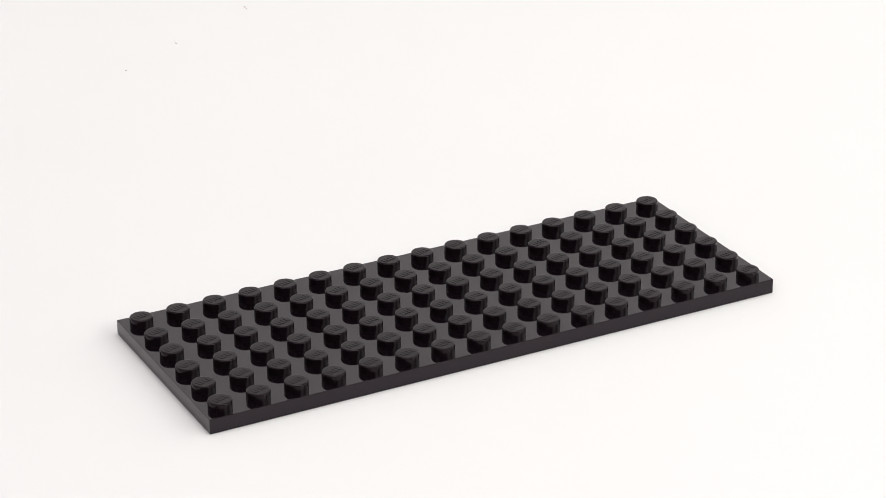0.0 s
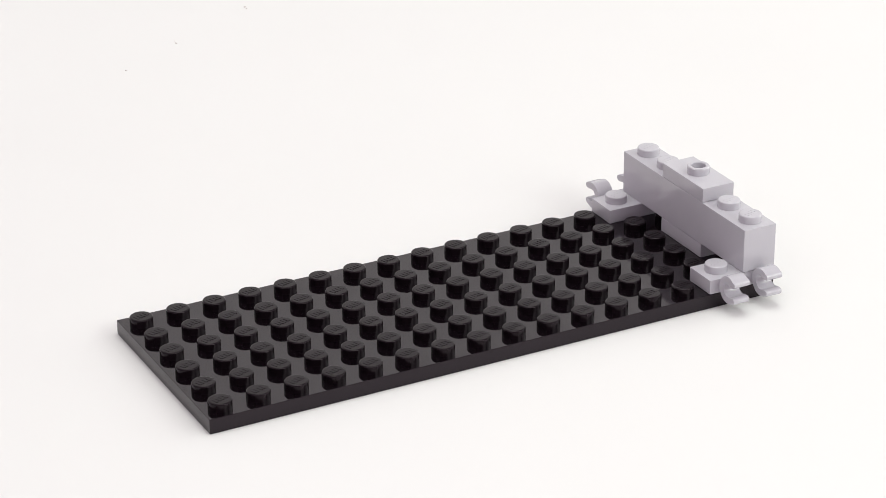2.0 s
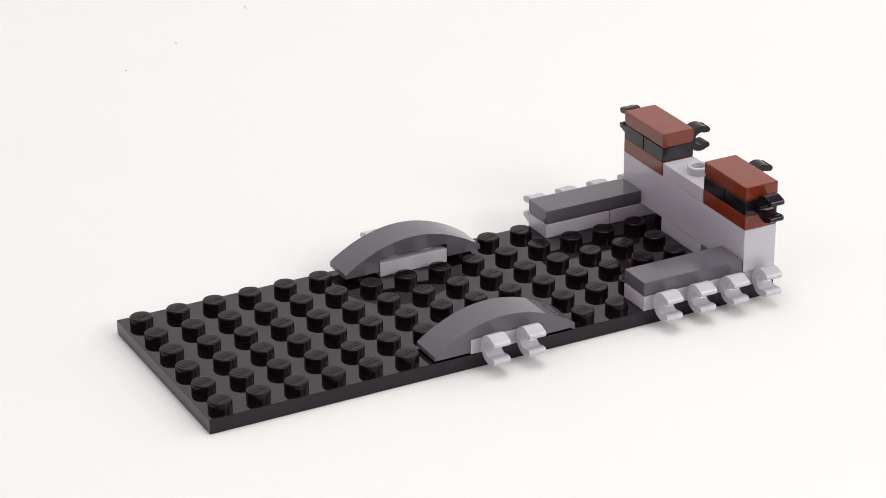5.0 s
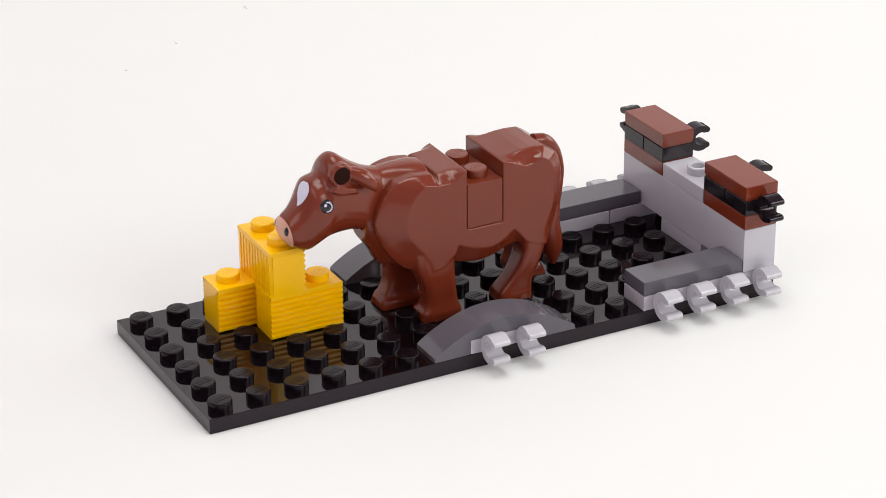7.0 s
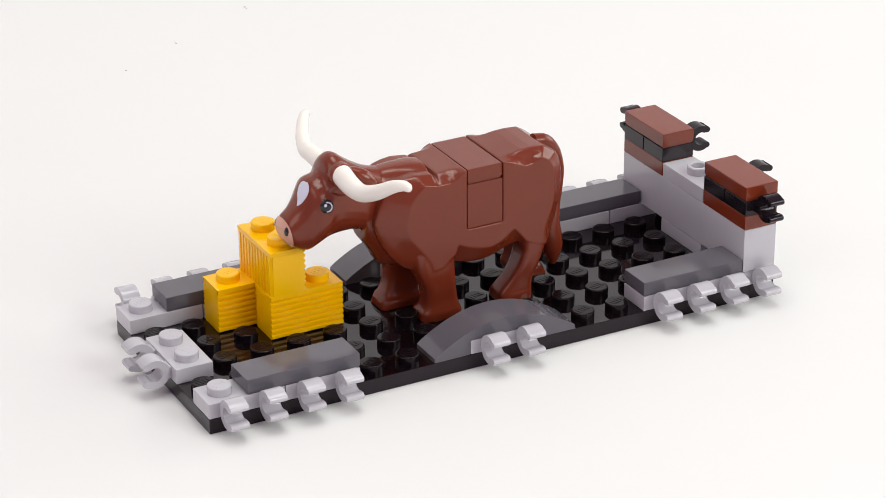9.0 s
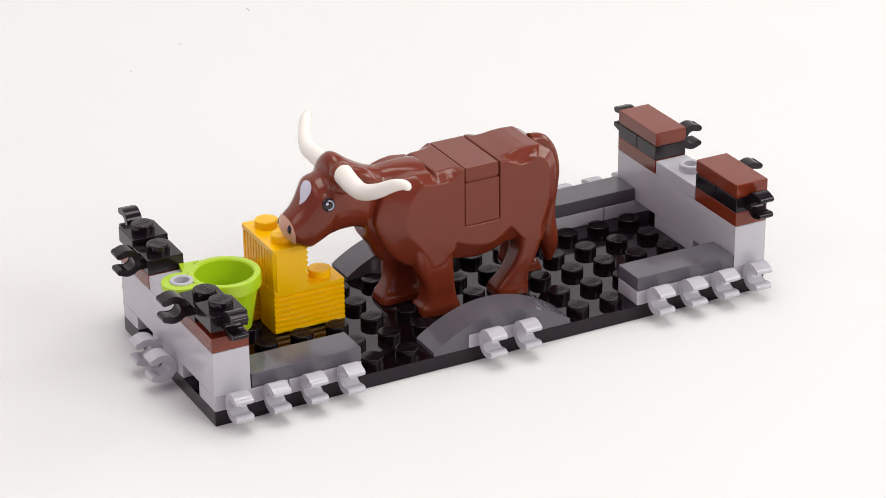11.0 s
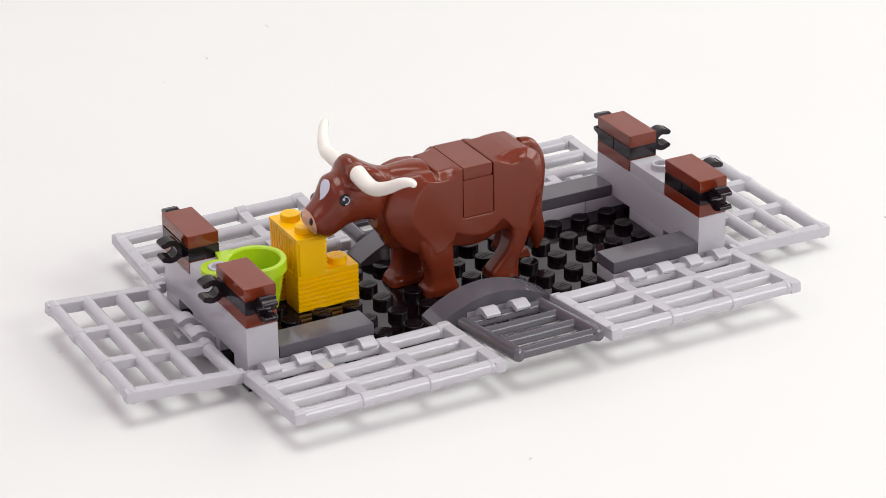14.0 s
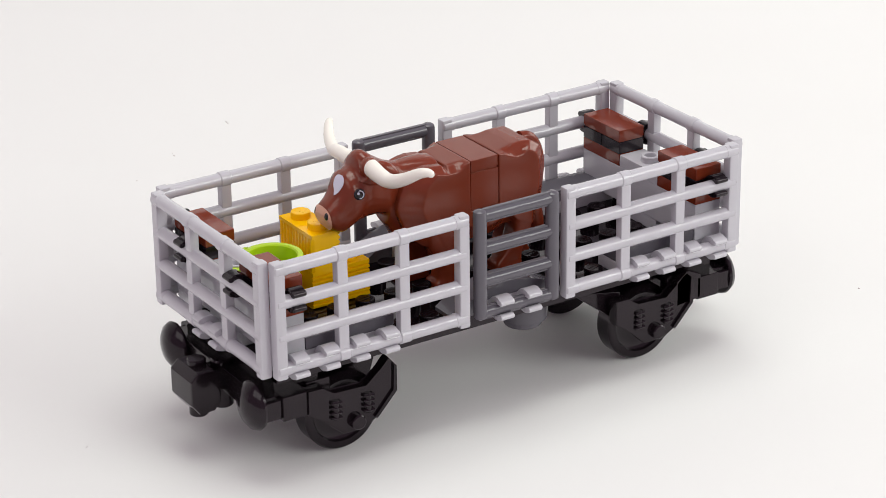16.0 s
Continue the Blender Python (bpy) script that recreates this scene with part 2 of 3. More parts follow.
def dome():
    """Double curved slope over a clip plate."""
    n = 28
    top = []
    for k in range(n + 1):
        x = G + (32 - 2 * G) * k / n
        u = (x - 16) / 16
        top.append((x, 0.9 + 5.6 * (1 - u * u)))
    outline = [(G, 0)] + top + [(32 - G, 0), (24, 0), (24, P), (8, P), (8, 0)]
    bm = prism(bmesh.new(), outline, Matrix(((1, 0, 0, 0), (0, 0, 1, G), (0, 1, 0, 0), (0, 0, 0, 1))), 8 - 2 * G, 0.12)
    ob = new("curved_slope", mesh_of(bm, "curved_slope", DARK, 40))
    return tagged(ob, "dark grey curved slope arching over a clip plate", "toy slope", "dark curved slopes")


def hay_brick(vertical_left, label):
    """Yellow one-by-two brick with ribbed long sides, long axis x; ribs level, or upright on one side."""
    t = thing("grille_brick", label, "toy brick", "yellow ribbed bricks")
    d = 0.75
    bm = bmesh.new()
    box(bm, G, d, 0, 16 - G, 8 - d, BH - 1.0, 0.03)
    box(bm, G, G + 0.05, BH - 1.0, 16 - G, 8 - G - 0.05, BH, 0.05)
    part("body", bm, YELLOW, t)
    r = part("rib", prism(bmesh.new(), [(0, 0), (0, 1.16), (-0.56, 0.87), (-0.56, 0.29)], Matrix(((0, 0, 1, G), (1, 0, 0, d), (0, 1, 0, 0), (0, 0, 0, 1))), 16 - 2 * G, 0), YELLOW, t, smooth=0)
    for k in range(8):
        z = 0.06 + 1.17 * k
        if k == 0:
            r.matrix_basis = mm(0, 0, z)
        else:
            again(r, mm(0, 0, z))
        if not vertical_left:
            again(r, mm(16, 8, z, 0, 0, 180))
    if vertical_left:
        v = part("rib", prism(bmesh.new(), [(0, 0), (1.3, 0), (1.0, 0.6), (0.3, 0.6)], Matrix(((1, 0, 0, 0), (0, 1, 0, 8 - d), (0, 0, 1, 0), (0, 0, 0, 1))), BH - 0.9, 0), YELLOW, t, smooth=0)
        for k in range(11):
            m = mm(0.25 + 1.42 * k, 0, 0)
            if k == 0:
                v.matrix_basis = m
            else:
                again(v, m)
    studs(t, YELLOW, (4, 12), (4,), BH)
    return t


# ---- longhorn figure ----
def superloop(c, up, hw, n, e):
    """A rounded section: centre c, half-height vector up, half-width hw along y."""
    pts = []
    for k in range(n):
        a = 2 * math.pi * k / n
        ca, sa = math.cos(a), math.sin(a)
        u = math.copysign(abs(ca) ** (2 / e), ca)
        v = math.copysign(abs(sa) ** (2 / e), sa)
        pts.append(Vector(c) + Vector(up) * v + Vector((0, hw * u, 0)))
    return pts


def loft(bm, loops):
    rings = [[bm.verts.new(p) for p in l] for l in loops]
    k = len(rings[0])
    for a, b in zip(rings, rings[1:]):
        for i in range(k):
            bm.faces.new((a[i], a[(i + 1) % k], b[(i + 1) % k], b[i]))
    bm.faces.new(rings[0][::-1])
    bm.faces.new(rings[-1])
    return bm


# head: upper outline x, z, lower outline x, z, half-width, squareness
HEAD = [(48, 36.2, 48, 20.5, 4.0, 2.5), (44.8, 37.2, 44.5, 23.4, 4.5, 2.5), (41.4, 39.2, 41.4, 24.6, 5.4, 2.3), (38.2, 41.4, 38.2, 24.5, 5.8, 2.1), (36.0, 40.5, 36.6, 24.1, 5.6, 2.0),
        (34.9, 37.9, 35.4, 23.9, 5.7, 2.0), (32.4, 36.8, 34.2, 23.5, 5.5, 2.3), (31.2, 35.0, 33.0, 22.8, 5.0, 2.3), (30.3, 32.9, 31.8, 22.4, 4.6, 2.5), (29.0, 31.2, 30.4, 22.5, 4.0, 2.5),
        (27.5, 29.8, 28.6, 23.5, 3.6, 2.5), (26.8, 28.7, 27.3, 24.9, 2.9, 2.3), (26.4, 27.8, 26.7, 25.9, 1.6, 2.1)]


def head_loop(row, n=28, grow=0.0):
    xt, zt, xb, zb, hw, e = row
    c = Vector(((xt + xb) / 2, 24, (zt + zb) / 2))
    up = Vector(((xt - xb) / 2, 0, (zt - zb) / 2))
    return superloop(c, up * (1 + grow / up.length), hw + grow, n, e)


HEADROWS = spline(HEAD, 49)


def head_at(s, a, grow):
    """A point of the head's skin: s along it (0 neck, 1 nose), a degrees from the top towards the near side."""
    i = min(int(s * 48), 47)
    xt, zt, xb, zb, hw, e = HEADROWS[i] + (HEADROWS[i + 1] - HEADROWS[i]) * (s * 48 - i)
    c = Vector(((xt + xb) / 2, 24, (zt + zb) / 2))
    up = Vector(((xt - xb) / 2, 0, (zt - zb) / 2))
    ca, sa = math.cos(radians(a)), math.sin(radians(a))
    v = math.copysign(abs(ca) ** (2 / e), ca)
    u = math.copysign(abs(sa) ** (2 / e), sa)
    return c + up * (1 + grow / up.length) * v - Vector((0, (hw + grow) * u, 0))


def leg(bm, rows, far):
    loops = []
    for z, x0, x1, y0, y1 in spline(rows, 17):
        if far:
            y0, y1 = 48 - y1, 48 - y0
        cx, cy, hx, hy = (x0 + x1) / 2, (y0 + y1) / 2, (x1 - x0) / 2, (y1 - y0) / 2
        loop = []
        for k in range(24):
            a = 2 * math.pi * k / 24
            ca, sa = math.cos(a), math.sin(a)
            loop.append(Vector((cx + hx * math.copysign(abs(ca) ** 0.45, ca), cy + hy * math.copysign(abs(sa) ** 0.45, sa), z)))
        loops.append(loop)
    loft(bm, loops)


def cow():
    t = thing("cow_figure", "reddish brown plastic longhorn cow standing on the black plate", "toy animal")
    hd = bmesh.new()
    # neck and chest: x, top, bottom, half-width, squareness
    neck = [(43.5, 36.8, 21.8, 4.3, 2.6), (45.5, 36.3, 19.0, 4.3, 2.6), (47.5, 36.2, 15.6, 4.4, 2.6), (51, 36.4, 14.6, 5.1, 2.6), (55, 36.3, 14.8, 6.4, 2.5), (57.4, 35.9, 15.2, 6.7, 2.5)]
    loft(hd, [superloop((x, 24, (a + b) / 2), (0, 0, (a - b) / 2), hw, 64, e) for x, a, b, hw, e in spline(neck, 22)])
    bm = bmesh.new()
    # trunk: outline of the flat flank and of the full middle, lofted across the figure
    flank = spline([(54.7, 33.7), (53.1, 32.3), (51.4, 29.8), (50.5, 26.7), (50.6, 24.5), (51.6, 22.3), (53.7, 19.6), (55.6, 16.7), (56.2, 14.7)], 17)
    core = spline([(53.6, 35.3), (49.4, 34.5), (46.3, 31.6), (44.7, 27.6), (44.7, 25.2), (45.6, 22.8), (47.6, 18.9), (51, 15.6), (54, 14.2)], 17)
    flank += [(58.5, 15.0), (61.5, 17.6)] + spline([(61.9, 19.4), (64, 18.3), (67, 17.4), (70, 17.3), (72.6, 18.5), (74.7, 20.2)], 14) + [(77.5, 16.6)]
    core += [(58.5, 14.0), (61.5, 14.4)] + spline([(61.9, 14.6), (64, 14.1), (67, 13.7), (70, 13.9), (72.6, 14.7), (74.7, 15.6)], 14) + [(77.5, 15.6)]
    flank += spline([(82.1, 15.0), (81.8, 17.7), (82.5, 20.1), (83.6, 23.6), (84, 27.7), (83.6, 31.5), (82.6, 33.6), (80.9, 34.6)], 15)
    core += spline([(84.2, 15.6), (84.8, 17.7), (85.6, 20.1), (86.4, 23.6), (86.8, 27.7), (86.6, 31.5), (85.4, 34.2), (82.6, 36.0)], 15)
    flank += [(78.7, 33.5), (77.2, 33.3), (75.6, 34.0), (73.6, 35.1), (72.1, 35.3)]
    core += [(79.8, 36.2), (77.4, 36.1), (75.6, 35.8), (73.6, 35.5), (72.1, 35.3)]
    pit = [(72.1, 22.3), (63.9, 22.3), (63.9, 35.3)]
    flank += pit + [(62.6, 34.7), (61.4, 33.7), (60.2, 33.1), (58.3, 33.1), (57.9, 33.1), (57.5, 33.15), (56.4, 33.3)]
    core += pit + [(62.6, 35.2), (61.4, 35.1), (60.2, 35.0), (58.6, 34.9), (58.2, 34.8), (57.8, 34.0), (57.2, 34.9)]
    loops = []
    for d, k in ((-8.14, 0), (-7.15, 0.42), (-6.4, 0.76), (-5.9, 0.95), (-5.6, 1), (0, 1), (5.6, 1), (5.9, 0.95), (6.4, 0.76), (7.15, 0.42), (8.14, 0)):
        loops.append([Vector((p[0] + (q[0] - p[0]) * k, 24 + d, p[1] + (q[1] - p[1]) * k)) for p, q in zip(flank, core)])
    loft(bm, loops)
    fl = [(3.2, 54.0, 63.4, 15.95, 23.0), (4.9, 54.2, 63.2, 15.95, 22.9), (5.8, 54.9, 62.7, 16.1, 22.0), (7.6, 55.2, 62.3, 16.2, 21.6), (10.5, 54.8, 61.9, 15.98, 21.6), (15, 52.8, 61.7, 15.9, 22.4), (20, 52.0, 61.8, 15.9, 23.4)]
    rl = [(3.2, 71.8, 79.6, 15.95, 23.0), (4.9, 71.9, 79.6, 15.95, 22.8), (5.9, 72.2, 79.6, 16.2, 22.0), (7.8, 74.0, 79.7, 16.2, 21.6), (10.5, 75.9, 80.8, 15.98, 21.6), (13.5, 77.1, 82.0, 15.92, 22.0), (16, 77.0, 82.8, 15.9, 22.4), (20.5, 75.2, 83.4, 15.9, 23.4)]
    for rows, step in ((fl, -5.0), (rl, 8.6)):
        leg(bm, rows, False)
        leg(bm, [(z, x0 + step * max(0, 1 - (z - 3.2) / 17), x1 + step * max(0, 1 - (z - 3.2) / 17), y0, y1) for z, x0, x1, y0, y1 in rows], True)
    loft(hd, [head_loop(r) for r in HEADROWS])
    for sgn in (-1,):                                     # horn boss and folded ear
        y = 24 + sgn * 4.9
        b = 2.45
        lathe(hd, [(0, -1.0), (b, -1.0), (b, 0.55), (b - 0.3, 0.9), (0, 0.9)], Matrix(((1, 0, 0, 37.6), (0, 0, sgn, y), (0, 1, 0, 38.6), (0, 0, 0, 1))), 24)
        tube(hd, spline([(39.6, 24 + sgn * 4.6, 38.6), (41.8, 24 + sgn * 5.6, 37.6), (43.6, 24 + sgn * 6.2, 36.0), (44.8, 24 + sgn * 6.2, 34.2)], 9), [1.3, 1.5, 1.6, 1.65, 1.6, 1.45, 1.2, 0.9, 0.5], 12)
        prism(hd, [(35.0, 35.6), (36.4, 36.6), (40.6, 35.4), (41.2, 34.2), (37.0, 34.6)], Matrix(((1, 0, 0, 0), (0, 0, 1, 18.0), (0, 1, 0, 0), (0, 0, 0, 1))), 2.2, 0.3)   # lid over the eye
    for piece in (part("body", bm, COWBROWN, t, smooth=180), part("head", hd, COWBROWN, t, "brown head and neck set into the body", 180)):
        re = piece.modifiers.new("blend", "REMESH")
        re.mode, re.voxel_size, re.use_smooth_shade = "VOXEL", 0.0002, True
        sm = piece.modifiers.new("soften", "SMOOTH")
        sm.factor, sm.iterations = 0.5, 5
    # tail
    bm = bmesh.new()
    path = spline([(83.4, 24, 34.6), (86.2, 24, 34.0), (88.2, 24, 31.2), (89.0, 23.9, 27), (88.2, 23.7, 21), (87.2, 23.5, 16), (87.8, 23.4, 11), (88.0, 23.2, 6.4)], 28)
    tube(bm, path, [1.6 + (0.8 * math.sin(max(0, k - 16) / 11 * math.pi) if k > 16 else 0) - (0.9 * max(0, k - 24) / 3) for k in range(28)], 14)
    part("tail", bm, COWBROWN, t, smooth=60)
    # muzzle, nostrils
    bm = bmesh.new()
    loft(bm, [head_loop(r, 28, 0.14) for r in HEADROWS[41:]])
    bmesh.ops.translate(bm, verts=bm.verts, vec=Vector((-0.15, 0, 0)))
    part("muzzle", bm, PINK, t, "pale pink printed muzzle", 70)
    for sgn in (1, -1):
        bm = bmesh.new()
        c = head_at(0.93, (62 if sgn > 0 else -62), 0.2)
        d = (c - Vector((31, 24, 26.6))).normalized()
        m = Matrix.Translation(c - d * 0.3) @ d.to_track_quat("Z", "Y").to_matrix().to_4x4() @ Matrix.Diagonal((0.75, 1.15, 0.5, 1))
        lathe(bm, [(0, -0.6), (0.8, -0.6), (0.8, 0.6), (0.5, 0.95), (0, 1.0)], m, 16)
        part("nostril", bm, PRINTDARK, t, "dark printed nostril")
    # eyes: dark disc, pale ring, glint
    for sgn in (1, -1):
        base = head_at(0.450, 73 * sgn, 0.0)
        n1 = Vector((-0.28, -sgn * 1.0, 0.12)).normalized()
        q = Matrix.Translation(base) @ n1.to_track_quat("Z", "Y").to_matrix().to_4x4()
        e = part("eye", lathe(bmesh.new(), [(0, -1.2), (1.36, -1.2), (1.36, 0.18), (1.1, 0.4), (0, 0.6)], q, 28), PRINTDARK, t, "dark printed eye")
        bm = bmesh.new()
        ring = [q @ Vector((0.95 * math.cos(a), 0.95 * math.sin(a), 0.48)) for a in [radians(-100 + 12 * k) for k in range(18)]]
        tube(bm, ring, [0.06] + [0.13] * 16 + [0.06], 8)
        part("eye_ring", bm, PRINTWHITE, e, "thin white printed arc")
        c = q @ Vector((-0.3 * sgn, 0.32, 0.58))
        part("glint", lathe(bmesh.new(), [(0, -0.1), (0.34, -0.1), (0.24, 0.08), (0, 0.1)], Matrix.Translation(c) @ n1.to_track_quat("Z", "Y").to_matrix().to_4x4(), 14), PRINTWHITE, e, "white printed glint")
    # blaze: a drop on the forehead
    bm = bmesh.new()
    lo, hi = [], []
    N = 22
    for k in range(N + 1):
        f = k / N
        s = 0.512 + 0.19 * f
        wdt = 18 * math.sin(math.pi * min(1, f * 1.0) ** 0.62) ** 0.8 if 0 < f < 1 else 0.4
        lo.append([bm.verts.new(head_at(s, 11 + wdt * w, 0.2)) for w in (-1, -0.5, 0, 0.5, 1)])
        hi.append([bm.verts.new(head_at(s, 11 + wdt * w, -0.5)) for w in (-1, -0.5, 0, 0.5, 1)])
    for k in range(N):
        for j in range(4):
            bm.faces.new((lo[k][j], lo[k][j + 1], lo[k + 1][j + 1], lo[k + 1][j]))
            bm.faces.new((hi[k][j], hi[k + 1][j], hi[k + 1][j + 1], hi[k][j + 1]))
        for j in (0, 4):
            bm.faces.new((lo[k][j], hi[k][j], hi[k + 1][j], lo[k + 1][j]))
    bmesh.ops.remove_doubles(bm, verts=bm.verts, dist=0.001)
    part("blaze", bm, PRINTWHITE, t, "pale lilac-white printed forehead blaze", 60)
    # horn sockets: a solid dark disc stands in for the shade inside the hole
    for sgn in (-1,):
        m = Matrix(((1, 0, 0, 37.6), (0, 0, sgn, 24 + sgn * 5.2), (0, 1, 0, 38.6), (0, 0, 0, 1)))
        part("socket", lathe(bmesh.new(), [(0, 0.0), (1.8, 0.0), (1.8, 0.68), (0, 0.68)], m, 20), SOCKET_SHADE, t, "dark disc painted for the shade inside the horn socket")
    m = Matrix.Translation((68, 20, 22.2))
    part("stud", lathe(bmesh.new(), [(2.4, -0.2), (2.4, 1.5), (2.25, 1.7), (1.7, 1.7), (1.55, 1.55), (1.55, 0.1), (0, 0.1)], m, 28), COWBROWN, t, "hollow stud in the open back")
    for o in t.children:                                  # the figure's own base point
        o.matrix_basis = mm(-64, -24, -3.2) @ o.matrix_basis
    return t


def horn(sgn):
    """Curved ivory horn; sgn -1 the near side, 1 the far side. In the model's space."""
    ctrl = [(37.6, 18.7 if sgn < 0 else 20.6, 38.8 if sgn < 0 else 37.2), (37.7, 14.2, 37.9), (38.2, 10.6, 37.8), (39.4, 6.6, 39.3), (41.2, 3.2, 41.4), (42.6, 1.2, 42.0), (43.5, 0.3, 41.2)]
    path = spline([(x + (0.4 if sgn > 0 else 0), 24 + sgn * (24 - y), z - (0.10 * (17.6 - y) if sgn > 0 else 0)) for x, y, z in ctrl], 30)
    rad = [(2.1 if sgn < 0 else 1.9) - (1.35 if sgn < 0 else 1.2) * (k / 29) ** 1.25 for k in range(30)]
    rad[-1], rad[-2] = 0.35, 0.65
    bm = tube(bmesh.new(), path, rad, 18)
    bmesh.ops.translate(bm, verts=bm.verts, vec=Vector((-37.6, -(24 + sgn * 6.4), -34)))
    ob = new("horn", mesh_of(bm, "horn", IVORY, 60))
    return tagged(ob, "curved ivory-white plastic horn plugged into the cow's head", "toy horn", "horns of the cow")


# ---- bucket ----
def bucket():
    t = thing("bucket", "bright lime green feed bucket hooked on the hollow stud", "toy bucket")
    bm = lathe(bmesh.new(), [(0, -12.4), (4.7, -12.4), (5.2, -12.0), (6.8, -2.9), (7.5, -2.7), (7.5, -0.4), (7.3, -0.1), (6.2, -0.1), (5.9, -0.4), (4.6, -11.2), (0, -11.2)], Matrix.Translation((9.2, 0, 0)), 44)
    part("cup", bm, LIME, t)
    bm = bmesh.new()
    out = [(4.1 * math.cos(radians(a)), 4.1 * math.sin(radians(a))) for a in range(50, 311, 13)]
    inn = [(2.45 * math.cos(radians(a)), 2.45 * math.sin(radians(a))) for a in range(310, 49, -13)]
    prism(bm, out + inn, Matrix.Translation((0, 0, -1.4)), 1.35, 0.1)
    for k in (1, -1):                                     # webs from the ring to the rim
        prism(bm, [(1.4, 3.3 * k), (2.6, 5.6 * k), (5.6, 7.2 * k), (4.4, 4.6 * k), (3.0, 2.2 * k)], Matrix.Translation((0, 0, -1.33)), 1.2, 0)
    prism(bm, [(2.0, 4.4), (4.8, 6.3), (7.0, 7.5), (2.7, 8.0)], Matrix.Translation((0, 0, -1.27)), 1.08, 0)
    part("hook_ring", bm, LIME, t)
    return t


# ---- fence panels ----
PL, PH = 52.0, 24.8


def fence_panel():
    t = thing("fence_panel", "light grey plastic lattice fence panel held in the plate's clips", "toy fence", "light grey fence panels")
    b = None
    for k in range(4):
        z = PH * k / 3
        if b is None:
            bm = rod(bmesh.new(), (0.6, 0, 0), (PL - 0.6, 0, 0), 1.64, 20, 0.2)
            b = part("bar", bm, GREY, t)
        else:
            again(b, mm(0, 0, z))
    bm = box(bmesh.new(), -0.1, -1.45, -2.2, 2.8, 1.45, PH + 1.8, 0.5)
    for z in (0, PH):
        rod(bm, (0.12, 0, z), (3.9, 0, z), 1.74, 20, 0.3)
    e = part("end_post", bm, GREY, t)
    again(e, mm(PL, 0, 0, 0, 0, 180))
    bm = box(bmesh.new(), -1.4, -1.2, -0.6, 1.4, 1.2, PH + 0.6, 0.35)
    for z in (0, PH):
        rod(bm, (-1.55, 0, z), (1.55, 0, z), 1.9, 20, 0.3)
    u = part("upright", bm, GREY, t)
    u.matrix_basis = mm(PL / 3 + 0.4, 0, 0)
    again(u, mm(PL * 2 / 3 - 0.4, 0, 0))
    return t


GL = 24.0


def gate_panel():
    t = thing("gate_panel", "dark grey plastic ladder gate between the fence panels", "toy gate", "dark grey gates")
    p = part("post", lathe(bmesh.new(), [(0, -1.6), (0.9, -1.6), (1.5, -1.2), (1.7, -0.6), (1.7, PH + 0.6), (1.5, PH + 1.3), (0.9, PH + 1.7), (0, PH + 1.7)], seg=18), DARK, t)
    p.matrix_basis = mm(1.7, 0, 0)
    again(p, mm(GL - 1.7, 0, 0))
    r = None
    for k in range(4):
        if r is None:
            bm = rod(bmesh.new(), (1.8, 0, 0), (GL - 1.8, 0, 0), 1.45, 16, 0.1)
            box(bm, 2.6, -0.5, -1.75, GL - 2.6, 0.5, 1.75, 0.1)
            r = part("rung", bm, DARK, t)
        else:
            again(r, mm(0, 0, PH * k / 3))
    return t


